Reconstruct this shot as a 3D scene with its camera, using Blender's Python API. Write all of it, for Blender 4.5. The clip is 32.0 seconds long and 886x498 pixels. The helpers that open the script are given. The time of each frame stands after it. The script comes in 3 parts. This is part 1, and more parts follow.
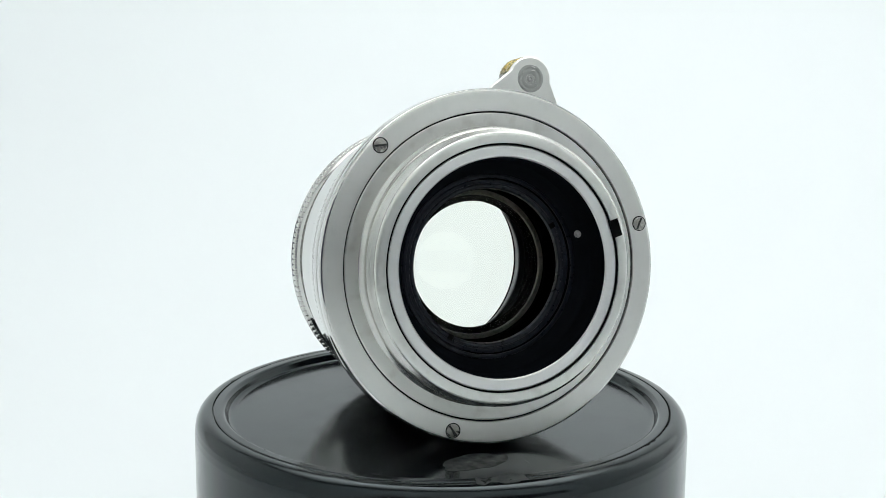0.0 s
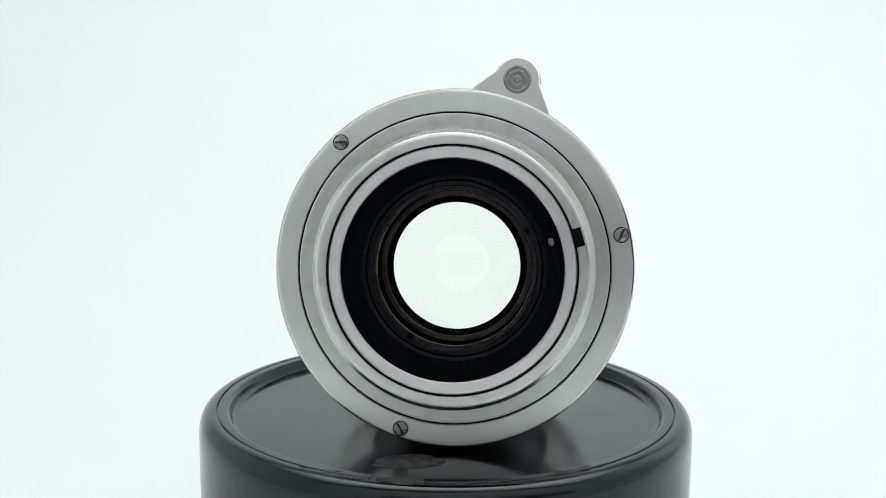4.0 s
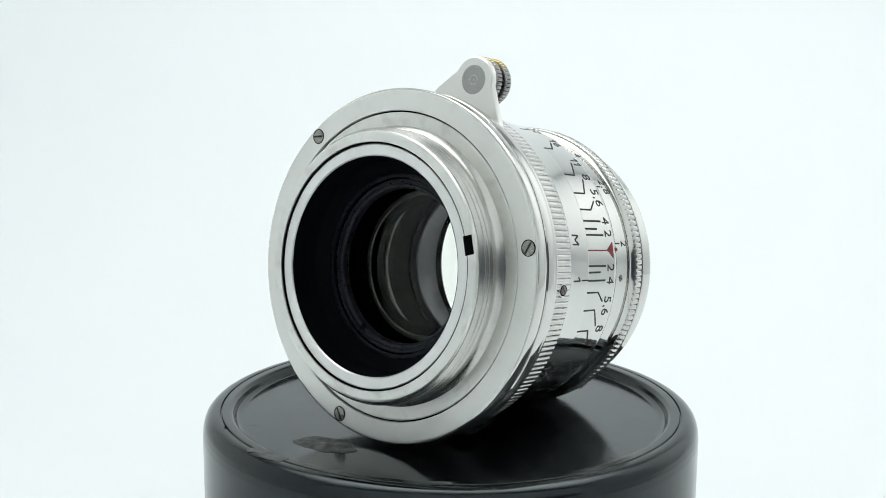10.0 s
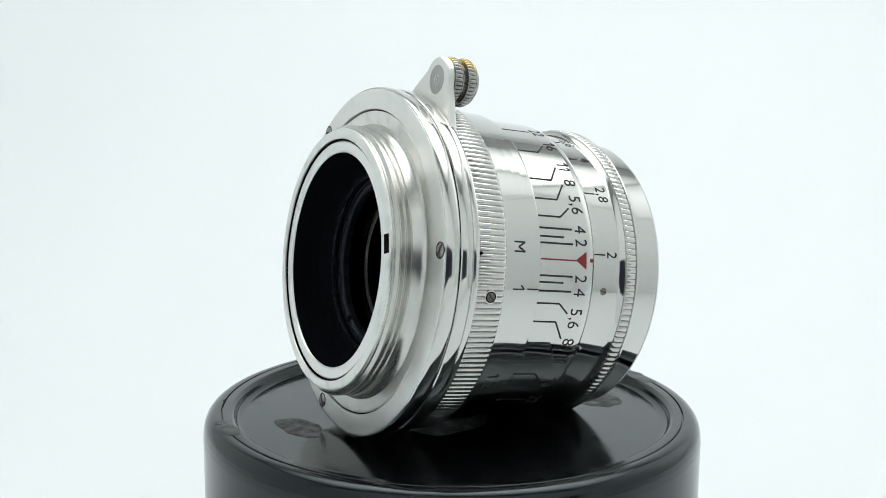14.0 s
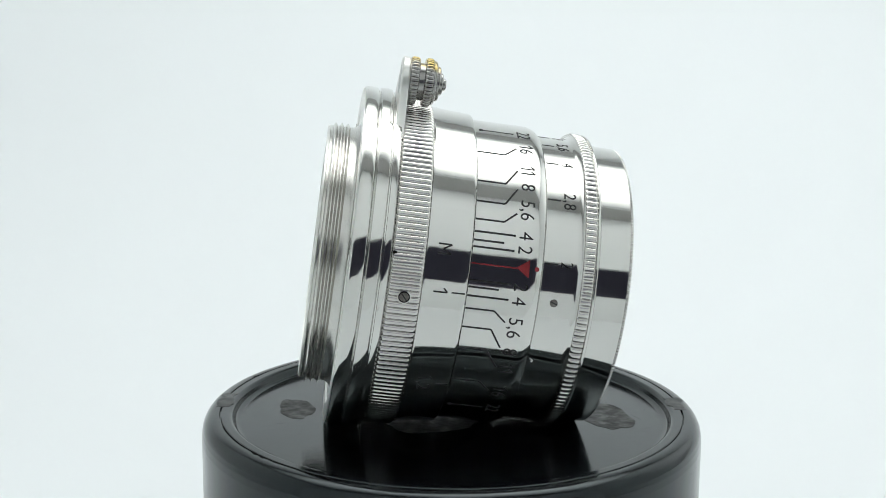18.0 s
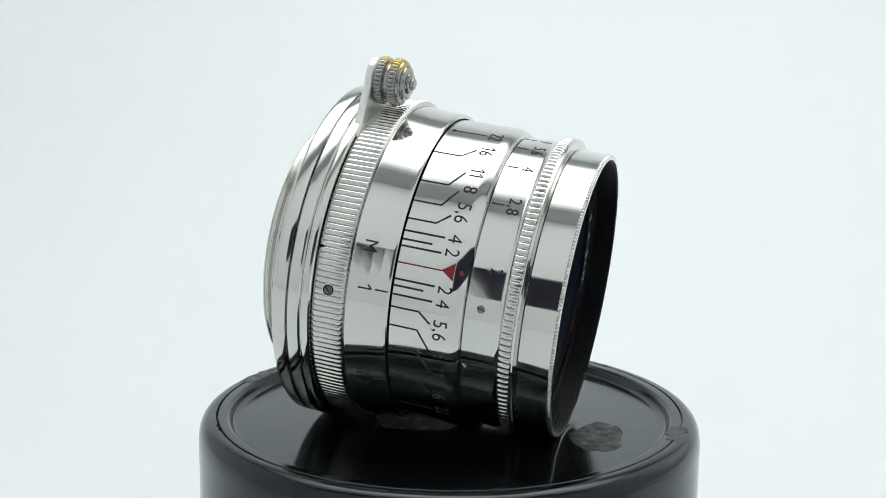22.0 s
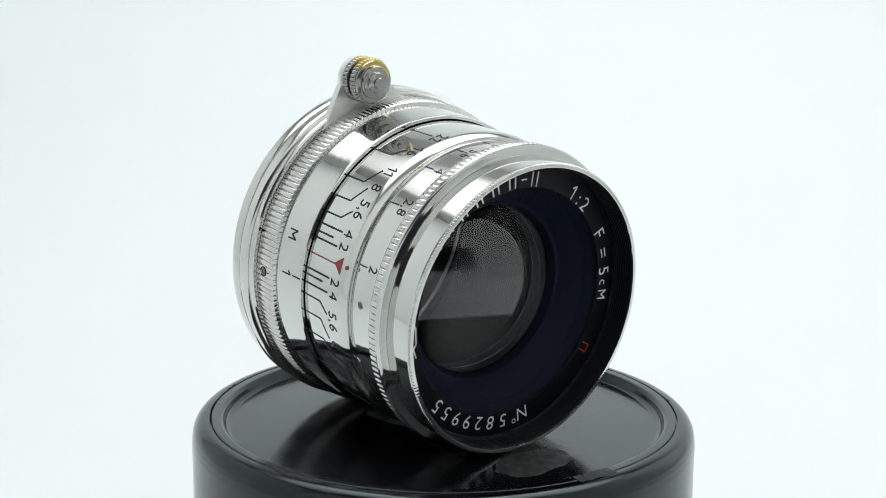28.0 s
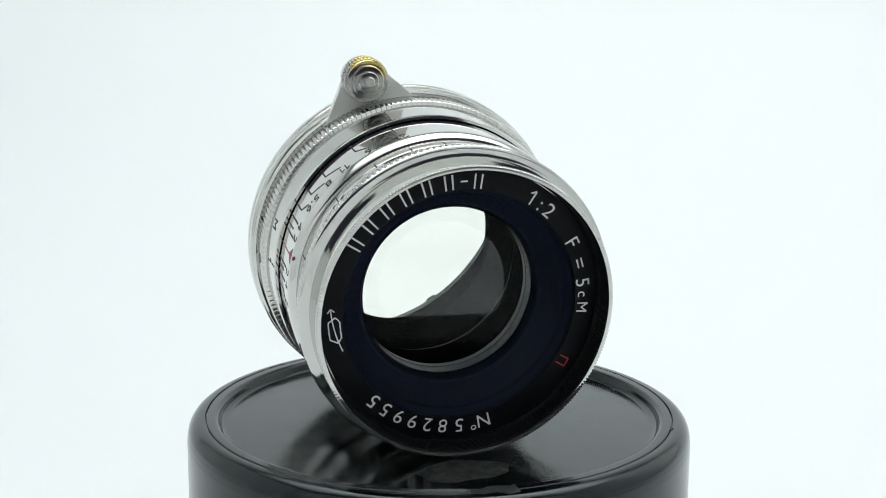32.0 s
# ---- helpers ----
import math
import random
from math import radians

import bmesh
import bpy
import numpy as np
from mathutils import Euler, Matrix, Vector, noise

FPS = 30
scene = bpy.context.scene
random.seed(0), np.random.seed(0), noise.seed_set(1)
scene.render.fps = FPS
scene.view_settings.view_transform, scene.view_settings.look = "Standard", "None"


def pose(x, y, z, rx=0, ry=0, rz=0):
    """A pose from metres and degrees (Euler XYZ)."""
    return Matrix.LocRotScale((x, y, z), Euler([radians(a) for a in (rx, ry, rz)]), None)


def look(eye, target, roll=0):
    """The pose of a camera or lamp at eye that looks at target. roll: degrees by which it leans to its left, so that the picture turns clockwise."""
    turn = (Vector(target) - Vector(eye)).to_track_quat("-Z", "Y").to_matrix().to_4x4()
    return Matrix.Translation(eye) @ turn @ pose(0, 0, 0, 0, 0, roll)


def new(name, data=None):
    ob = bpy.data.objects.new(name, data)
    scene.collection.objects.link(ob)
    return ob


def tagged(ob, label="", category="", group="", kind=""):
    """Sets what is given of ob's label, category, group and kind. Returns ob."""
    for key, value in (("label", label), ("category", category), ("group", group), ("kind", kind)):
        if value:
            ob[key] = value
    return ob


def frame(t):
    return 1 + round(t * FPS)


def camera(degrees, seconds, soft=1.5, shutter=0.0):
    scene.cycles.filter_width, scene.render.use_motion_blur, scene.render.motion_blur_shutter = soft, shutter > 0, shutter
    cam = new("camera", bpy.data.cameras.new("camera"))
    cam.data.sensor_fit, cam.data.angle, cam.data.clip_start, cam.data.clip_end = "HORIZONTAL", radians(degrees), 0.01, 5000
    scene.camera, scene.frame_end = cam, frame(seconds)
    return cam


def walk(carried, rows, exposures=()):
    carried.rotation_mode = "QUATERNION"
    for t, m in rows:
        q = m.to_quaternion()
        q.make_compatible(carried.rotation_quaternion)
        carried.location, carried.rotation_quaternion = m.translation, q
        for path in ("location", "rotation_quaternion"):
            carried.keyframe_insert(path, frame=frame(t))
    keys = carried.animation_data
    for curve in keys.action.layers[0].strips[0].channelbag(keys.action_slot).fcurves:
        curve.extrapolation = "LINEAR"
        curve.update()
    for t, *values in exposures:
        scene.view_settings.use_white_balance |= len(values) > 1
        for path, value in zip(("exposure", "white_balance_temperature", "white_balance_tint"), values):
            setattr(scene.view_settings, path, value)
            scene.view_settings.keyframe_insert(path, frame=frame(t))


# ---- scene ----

from math import cos, pi, sin, tau

MM = 0.001

# ---------------------------------------------------------------- camera
cam = camera(42.69, 32.0, soft=0.9)
EYE = (0.0, -0.17386, 0.05548)
AIM = (0.00019, 0.02318, 0.02122)
walk(cam, [(0.0, look(EYE, AIM, 0.49)), (32.0, look(EYE, AIM, 0.49))],
     exposures=[(0, -0.06), (9, -0.06), (13, -0.07), (16.5, -0.15), (19, -0.19), (21, -0.19), (23, -0.16), (25, -0.10), (28, -0.06), (32, -0.06)])

# turn of the revolving stand: seconds, degrees
TURN = [(0, 109.82), (1, 104.3), (2, 98.4), (3, 92.6), (3.5, 89.7), (5.5, 78.0), (6, 75.04), (7, 69.6), (8, 64.3), (9, 58.4),
        (9.5, 54.9), (10, 51.8), (11, 46.3), (12, 41.3), (13, 35.5), (14, 29.3), (14.5, 26.3), (16.5, 15.2), (17, 12.1), (18, 6.0),
        (19, 0.0), (20, -5.6), (21, -11.2), (22, -16.7), (23, -22.3), (24, -28.7), (25, -34.4), (25.5, -36.9), (27.5, -47.7),
        (28, -50.8), (29, -56.5), (30, -62.0), (31, -67.8), (32, -73.4)]

# ---------------------------------------------------------------- light
world = bpy.data.worlds.new("dim_room")
scene.world = world
world.use_nodes = True
world.node_tree.nodes["Background"].inputs[0].default_value = (0.82, 0.85, 1.0, 1)
world.node_tree.nodes["Background"].inputs[1].default_value = 0.08
PANEL = 4.15
SIDE = 0.6
LED = (0.98, 1.0, 0.992)


# ---------------------------------------------------------------- materials
def mat(name, color, rough=0.5, metal=0.0, spec=0.5, grain=0.0, grain_scale=2000.0, bump=0.0, bump_scale=3000.0,
        stretch=(1, 1, 1), wear=0.0, wear_scale=150.0, emit=0.0, wear_color=None, coat=0.0):
    m = bpy.data.materials.new(name)
    m.use_nodes = True
    nt = m.node_tree
    b = nt.nodes["Principled BSDF"]
    b.inputs["Base Color"].default_value = (*color, 1)
    b.inputs["Roughness"].default_value = rough
    b.inputs["Metallic"].default_value = metal
    b.inputs["Specular IOR Level"].default_value = spec
    b.inputs["Coat Weight"].default_value = coat
    if emit:
        b.inputs["Emission Color"].default_value = (*color, 1)
        b.inputs["Emission Strength"].default_value = emit
    co = nt.nodes.new("ShaderNodeTexCoord")
    mp = nt.nodes.new("ShaderNodeMapping")
    mp.inputs["Scale"].default_value = stretch
    nt.links.new(co.outputs["Object"], mp.inputs["Vector"])

    def tex(scale, detail):
        n = nt.nodes.new("ShaderNodeTexNoise")
        n.inputs["Scale"].default_value = scale
        n.inputs["Detail"].default_value = detail
        nt.links.new(mp.outputs[0], n.inputs["Vector"])
        return n

    def ramp(n, lo, hi, a, c):
        r = nt.nodes.new("ShaderNodeMapRange")
        r.inputs["From Min"].default_value, r.inputs["From Max"].default_value = lo, hi
        r.inputs["To Min"].default_value, r.inputs["To Max"].default_value = a, c
        nt.links.new(n.outputs[0], r.inputs[0])
        return r
    if grain:
        r = ramp(tex(grain_scale, 4), 0.3, 0.7, rough - grain, rough + grain)
        nt.links.new(r.outputs[0], b.inputs["Roughness"])
    if wear:
        mix = nt.nodes.new("ShaderNodeMix")
        mix.data_type = "RGBA"
        mix.inputs[6].default_value = (*color, 1)
        mix.inputs[7].default_value = (*(wear_color or [v * 0.6 for v in color]), 1)
        r = ramp(tex(wear_scale, 6), 0.45, 0.75, 0, wear)
        nt.links.new(r.outputs[0], mix.inputs[0])
        nt.links.new(mix.outputs[2], b.inputs["Base Color"])
    if bump:
        bp = nt.nodes.new("ShaderNodeBump")
        bp.inputs["Strength"].default_value = bump
        bp.inputs["Distance"].default_value = 0.00005
        nt.links.new(tex(bump_scale, 3).outputs[0], bp.inputs["Height"])
        nt.links.new(bp.outputs[0], b.inputs["Normal"])
    return m


def brushed(name, color, rough, aniso, groove=0.25, stain=0.0, stain_color=(0.4, 0.38, 0.34)):
    """Metal turned on a lathe: fine rings about the object's z axis."""
    m = bpy.data.materials.new(name)
    m.use_nodes = True
    nt = m.node_tree
    b = nt.nodes["Principled BSDF"]
    b.inputs["Base Color"].default_value = (*color, 1)
    b.inputs["Metallic"].default_value = 1.0
    b.inputs["Anisotropic"].default_value = aniso
    b.inputs["Anisotropic Rotation"].default_value = 0.25
    tg = nt.nodes.new("ShaderNodeTangent")
    tg.direction_type, tg.axis = "RADIAL", "Z"
    nt.links.new(tg.outputs[0], b.inputs["Tangent"])
    co = nt.nodes.new("ShaderNodeTexCoord")
    sep = nt.nodes.new("ShaderNodeSeparateXYZ")
    nt.links.new(co.outputs["Object"], sep.inputs[0])
    flat = nt.nodes.new("ShaderNodeCombineXYZ")
    nt.links.new(sep.outputs[0], flat.inputs[0])
    nt.links.new(sep.outputs[1], flat.inputs[1])
    ln = nt.nodes.new("ShaderNodeVectorMath")
    ln.operation = "LENGTH"
    nt.links.new(flat.outputs[0], ln.inputs[0])
    at = nt.nodes.new("ShaderNodeMath")
    at.operation = "ARCTAN2"
    nt.links.new(sep.outputs[1], at.inputs[0])
    nt.links.new(sep.outputs[0], at.inputs[1])
    sc = nt.nodes.new("ShaderNodeMath")
    sc.operation = "MULTIPLY"
    sc.inputs[1].default_value = 0.00012
    nt.links.new(at.outputs[0], sc.inputs[0])
    cyl = nt.nodes.new("ShaderNodeCombineXYZ")
    nt.links.new(ln.outputs["Value"], cyl.inputs[0])
    nt.links.new(sc.outputs[0], cyl.inputs[1])
    nt.links.new(sep.outputs[2], cyl.inputs[2])
    n1 = nt.nodes.new("ShaderNodeTexNoise")
    n1.inputs["Scale"].default_value, n1.inputs["Detail"].default_value = 9000, 3
    nt.links.new(cyl.outputs[0], n1.inputs["Vector"])
    mr = nt.nodes.new("ShaderNodeMapRange")
    mr.inputs[1].default_value, mr.inputs[2].default_value = 0.3, 0.7
    mr.inputs[3].default_value, mr.inputs[4].default_value = rough * 0.9, rough * 1.1
    nt.links.new(n1.outputs[0], mr.inputs[0])
    nt.links.new(mr.outputs[0], b.inputs["Roughness"])
    bp = nt.nodes.new("ShaderNodeBump")
    bp.inputs["Strength"].default_value, bp.inputs["Distance"].default_value = groove, 0.00001
    nt.links.new(n1.outputs[0], bp.inputs["Height"])
    nt.links.new(bp.outputs[0], b.inputs["Normal"])
    if stain:
        n2 = nt.nodes.new("ShaderNodeTexNoise")
        n2.inputs["Scale"].default_value, n2.inputs["Detail"].default_value = 420, 10
        nt.links.new(co.outputs["Object"], n2.inputs["Vector"])
        m2 = nt.nodes.new("ShaderNodeMapRange")
        m2.inputs[1].default_value, m2.inputs[2].default_value = 0.52, 0.78
        m2.inputs[4].default_value = stain
        nt.links.new(n2.outputs[0], m2.inputs[0])
        mix = nt.nodes.new("ShaderNodeMix")
        mix.data_type = "RGBA"
        mix.inputs[6].default_value, mix.inputs[7].default_value = (*color, 1), (*stain_color, 1)
        nt.links.new(m2.outputs[0], mix.inputs[0])
        nt.links.new(mix.outputs[2], b.inputs["Base Color"])
    return m


CHROME = mat("polished_chrome", (0.67, 0.665, 0.64), 0.06, 1.0, grain=0.025, grain_scale=900, bump=0.35, bump_scale=110)
BUFFED = mat("buffed_chrome", (0.68, 0.675, 0.65), 0.075, 1.0, grain=0.02, grain_scale=900)
KNURLED = mat("knurled_chrome", (0.66, 0.65, 0.625), 0.18, 1.0)
SATIN = brushed("satin_chrome", (0.85, 0.845, 0.815), 0.39, 0.55, 0.32, 0.14, (0.55, 0.54, 0.51))
LUG = mat("satin_lug_chrome", (0.82, 0.815, 0.785), 0.36, 1.0, grain=0.03)
CAM = brushed("smooth_alloy", (0.88, 0.875, 0.86), 0.42, 0.5, 0.45, 0.2, (0.6, 0.59, 0.57))
TURNED = brushed("turned_aluminium", (0.84, 0.84, 0.805), 0.38, 0.55, 0.28, 0.4, (0.5, 0.47, 0.42))
THREAD = mat("turned_thread_metal", (0.66, 0.65, 0.62), 0.24, 1.0, grain=0.03, wear=0.3, wear_scale=300)


def brassed():
    """Chrome rubbed through to brass on the side that fingers touch."""
    m = mat("chrome_worn_to_brass", (0.34, 0.335, 0.325), 0.15, 1.0)
    nt = m.node_tree
    b = nt.nodes["Principled BSDF"]
    co = nt.nodes.new("ShaderNodeTexCoord")
    dot = nt.nodes.new("ShaderNodeVectorMath")
    dot.operation = "DOT_PRODUCT"
    dot.inputs[1].default_value = (270, -60, 0)
    nt.links.new(co.outputs["Object"], dot.inputs[0])
    ns = nt.nodes.new("ShaderNodeTexNoise")
    ns.inputs["Scale"].default_value = 700
    nt.links.new(co.outputs["Object"], ns.inputs["Vector"])
    add = nt.nodes.new("ShaderNodeMath")
    nt.links.new(dot.outputs["Value"], add.inputs[0])
    nt.links.new(ns.outputs[0], add.inputs[1])
    mr = nt.nodes.new("ShaderNodeMapRange")
    mr.inputs[1].default_value, mr.inputs[2].default_value = 0.85, 1.25
    nt.links.new(add.outputs[0], mr.inputs[0])
    mix = nt.nodes.new("ShaderNodeMix")
    mix.data_type = "RGBA"
    mix.inputs[6].default_value, mix.inputs[7].default_value = (0.34, 0.335, 0.325, 1), (0.46, 0.36, 0.14, 1)
    nt.links.new(mr.outputs[0], mix.inputs[0])
    nt.links.new(mix.outputs[2], b.inputs["Base Color"])
    return m


BRASSED = brassed()
SCREW = mat("screw_steel", (0.42, 0.41, 0.38), 0.3, 1.0, grain=0.1, wear=0.5, wear_scale=2500)
PIN = brushed("turned_pin_steel", (0.40, 0.40, 0.385), 0.3, 0.3, 0.1, 0.15, (0.2, 0.19, 0.17))
DULL = mat("darkened_screw", (0.22, 0.21, 0.195), 0.4, 1.0, wear=0.6, wear_scale=2500, wear_color=(0.06, 0.06, 0.055))
SLOT = mat("screw_slot_dark", (0.03, 0.03, 0.03), 0.7)
INK = mat("black_engraving_paint", (0.03, 0.03, 0.032), 0.55, spec=0.18, wear=0.4, wear_scale=1500, wear_color=(0.045, 0.045, 0.045))
RED = mat("red_engraving_paint", (0.24, 0.012, 0.018), 0.45, wear=0.3, wear_scale=1200)
WHITE_INK = mat("white_engraving_paint", (0.85, 0.85, 0.85), 0.5, wear=0.15, wear_scale=2500)
SPECK = mat("dried_grey_speck", (0.30, 0.30, 0.29), 0.7, wear=0.8, wear_scale=2200, wear_color=(0.08, 0.08, 0.08))
MARK_RED = mat("red_mark_paint", (0.45, 0.03, 0.03), 0.45)
BLACK = mat("black_anodised_metal", (0.006, 0.0065, 0.008), 0.42, 0.0, spec=0.12, grain=0.08, bump=0.2)
MATT = mat("matt_black_lining", (0.006, 0.007, 0.009), 0.8, spec=0.0, bump=0.08)
EDGE = mat("ground_glass_edge", (0.003, 0.0032, 0.004), 0.8, spec=0.0)
SEAT = mat("grey_seat_metal", (0.075, 0.075, 0.085), 0.4, 1.0, grain=0.1)
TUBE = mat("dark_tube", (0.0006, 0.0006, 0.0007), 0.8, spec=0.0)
NAVY = mat("blue_black_paint", (0.005, 0.0085, 0.021), 0.55, spec=0.15, bump=0.15, grain=0.1)
SEMI = mat("worn_semi_gloss_black", (0.004, 0.006, 0.012), 0.34, spec=0.25, grain=0.1, wear=0.5, wear_scale=600, wear_color=(0.02, 0.022, 0.028))
GAP = mat("dark_joint_gap", (0.004, 0.004, 0.004), 0.9, spec=0.05)
CASE = mat("black_bakelite", (0.0025, 0.0035, 0.0045), 0.15, 0.0, spec=0.5, grain=0.04, grain_scale=260, bump=0.12, bump_scale=900)
CASE.node_tree.nodes["Principled BSDF"].inputs["Specular Tint"].default_value = (0.84, 0.97, 1.0, 1)
FLAKE = mat("torn_bakelite", (0.010, 0.012, 0.012), 0.38, grain=0.15, grain_scale=500, bump=0.8, bump_scale=700, wear=0.6, wear_scale=500, wear_color=(0.04, 0.045, 0.043))
SCUFF = mat("grey_residue", (0.016, 0.018, 0.0175), 0.55, grain=0.25, grain_scale=600, bump=1.0, bump_scale=900, wear=0.8, wear_scale=650, wear_color=(0.055, 0.06, 0.058))
PAPER = mat("white_paper", (0.80, 0.83, 0.84), 0.9, spec=0.1, wear=0.03, wear_scale=4, wear_color=(0.74, 0.78, 0.80))
CLOTH = mat("white_tent_cloth", (0.80, 0.82, 0.82), 0.9, spec=0.1, wear=0.05, wear_scale=30)


def diffuser(name, strength, w, h):
    """Glowing cloth with the lamp behind its middle: w by h half sizes in mm, fading to the edges."""
    m = mat(name, (0.80, 0.82, 0.82), 0.8)
    nt = m.node_tree
    b = nt.nodes["Principled BSDF"]
    co = nt.nodes.new("ShaderNodeTexCoord")
    sep = nt.nodes.new("ShaderNodeSeparateXYZ")
    nt.links.new(co.outputs["Object"], sep.inputs[0])

    def op(kind, a, b2):
        n = nt.nodes.new("ShaderNodeMath")
        n.operation = kind
        for s, v in zip(n.inputs, (a, b2)):
            if isinstance(v, (int, float)):
                s.default_value = v
            else:
                nt.links.new(v, s)
        return n.outputs[0]
    fade = []
    for k, half in ((0, w), (1, h)):
        q = op("MULTIPLY", sep.outputs[k], 1 / (half * MM))
        q = op("MULTIPLY", q, q)
        fade.append(op("MAXIMUM", op("SUBTRACT", 1.0, q), 0.0))
    glow = op("MULTIPLY", op("MULTIPLY", fade[0], fade[1]), strength)
    b.inputs["Emission Color"].default_value = (*LED, 1)
    nt.links.new(glow, b.inputs["Emission Strength"])
    return m


LIGHT = diffuser("light_panel_diffuser", PANEL, 400, 205)
SIDE_FILL = diffuser("side_fill_diffuser", SIDE, 200, 200)
# tent cloth coloured darker, so the top reflects as a grey band
GREY_CLOTH = mat("grey_tent_cloth", (0.50, 0.50, 0.49), 0.9, spec=0.1, wear=0.05, wear_scale=30)
DARK = mat("dark_room_wall", (0.40, 0.40, 0.48), 0.9)


def glass_mat(name, tint, ior=1.5, gloss=1.0):
    m = bpy.data.materials.new(name)
    m.use_nodes = True
    nt = m.node_tree
    b = nt.nodes["Principled BSDF"]
    b.inputs["Base Color"].default_value = (*tint, 1)
    b.inputs["Roughness"].default_value = 0.0
    b.inputs["Transmission Weight"].default_value = 1.0
    b.inputs["IOR"].default_value = ior
    b.inputs["Specular Tint"].default_value = (gloss, gloss, gloss, 1)
    return m


GLASS = glass_mat("coated_glass", (1.0, 1.0, 0.995), 1.62)
BLOOMED = glass_mat("bloomed_glass", (1.0, 1.0, 0.99), 1.62, 0.12)
REAR_GLASS = glass_mat("rear_coated_glass", (0.99, 1.0, 0.95), 1.58, 0.1)
STOP = 9.25                      # radius of the aperture stop, mm


# ---------------------------------------------------------------- mesh helpers
def mesh_of(name, bm, material, sharp=32):
    bmesh.ops.recalc_face_normals(bm, faces=bm.faces)
    for f in bm.faces:
        f.smooth = True
    for e in bm.edges:
        if len(e.link_faces) == 2 and e.calc_face_angle(0) > radians(sharp):
            e.smooth = False
    me = bpy.data.meshes.new(name)
    bm.to_mesh(me)
    bm.free()
    me.materials.append(material)
    return me


def part(name, bm, material, parent, label="", m=None, sharp=32):
    ob = new(name, mesh_of(name, bm, material, sharp))
    ob.parent = parent
    if m is not None:
        ob.matrix_basis = m
    if label:
        tagged(ob, label)
    return ob


def lathe(profile, seg=192, closed=True):
    """Turned body about z from (radius, height) pairs in mm; a closed profile makes a ring."""
    bm = bmesh.new()
    rings = []
    full = []
    last = len(profile) if closed else len(profile) - 1
    for i in range(last):
        (r0, a0), (r1, a1) = profile[i], profile[(i + 1) % len(profile)]
        d = math.hypot(r1 - r0, a1 - a0)
        full.append((r0, a0))
        if d > 0.7 and min(r0, r1) > 0:
            full += [(r0 + (r1 - r0) * k, a0 + (a1 - a0) * k) for k in (0.12 / d, 1 - 0.12 / d)]
    if not closed:
        full.append(profile[-1])
    for r, a in full:
        if r < 1e-6:
            rings.append([bm.verts.new((0, 0, a * MM))])
        else:
            rings.append([bm.verts.new((r * MM * cos(tau * k / seg), r * MM * sin(tau * k / seg), a * MM)) for k in range(seg)])
    pairs = list(zip(rings, rings[1:])) + ([(rings[-1], rings[0])] if closed else [])
    for p, q in pairs:
        for k in range(seg):
            j = (k + 1) % seg
            if len(p) == 1 and len(q) == 1:
                continue
            if len(p) == 1:
                bm.faces.new((p[0], q[k], q[j]))
            elif len(q) == 1:
                bm.faces.new((p[k], p[j], q[0]))
            else:
                bm.faces.new((p[k], p[j], q[j], q[k]))
    return bm


def ring(ri, ro, a0, a1, c=0.12, seg=192, ci=None):
    """Ring with chamfered edges."""
    ci = c if ci is None else ci
    return lathe([(ri, a0 + ci), (ri + ci, a0), (ro - c, a0), (ro - c * 0.3, a0 + c * 0.3), (ro, a0 + c), (ro, a1 - c), (ro - c * 0.3, a1 - c * 0.3),
                  (ro - c, a1), (ri + ci, a1), (ri, a1 - ci)], seg)


def knurl(ri, ro, a0, a1, teeth, depth, round_end=0.5, per=6):
    """Ring with rounded axial bars around it."""
    bm = bmesh.new()
    rows = [(a0, 1.0), (a0 + round_end * 0.3, 0.55), (a0 + round_end, 0.0), ((a0 + a1) / 2, 0.0), (a1 - round_end, 0.0), (a1 - round_end * 0.3, 0.55), (a1, 1.0)]
    n = teeth * per
    shape = [0.0] + [0.82 if k in (1, per - 1) else 1.0 for k in range(1, per)]
    grid = []
    for a, drop in rows:
        line = []
        for k in range(n):
            top = shape[k % per]
            r = ro - depth * max(1 - top, drop)
            line.append(bm.verts.new((r * MM * cos(tau * k / n), r * MM * sin(tau * k / n), a * MM)))
        grid.append(line)
    inner = [[bm.verts.new((ri * MM * cos(tau * k / n), ri * MM * sin(tau * k / n), a * MM)) for k in range(n)] for a in (a1, a0)]
    grid += inner
    for p, q in zip(grid, grid[1:] + grid[:1]):
        for k in range(n):
            j = (k + 1) % n
            bm.faces.new((p[k], p[j], q[j], q[k]))
    return bm


def prism(outline, z0, z1, c=0.0):
    """Upright plate from an outline of (x, y) in mm, with a chamfer c on the upper and lower edges."""
    bm = bmesh.new()
    cx = sum(p[0] for p in outline) / len(outline)
    cy = sum(p[1] for p in outline) / len(outline)

    def layer(z, inset):
        out = []
        for x, y in outline:
            d = max(math.hypot(x - cx, y - cy), 1e-6)
            k = 1 - inset / d
            out.append(bm.verts.new(((cx + (x - cx) * k) * MM, (cy + (y - cy) * k) * MM, z * MM)))
        return out
    ls = [layer(z0, c), layer(z0 + c, 0), layer(z1 - c, 0), layer(z1, c)] if c else [layer(z0, 0), layer(z1, 0)]
    for p, q in zip(ls, ls[1:]):
        for k in range(len(p)):
            j = (k + 1) % len(p)
            bm.faces.new((p[k], p[j], q[j], q[k]))
    bm.faces.new(list(reversed(ls[0])))
    bm.faces.new(ls[-1])
    return bm


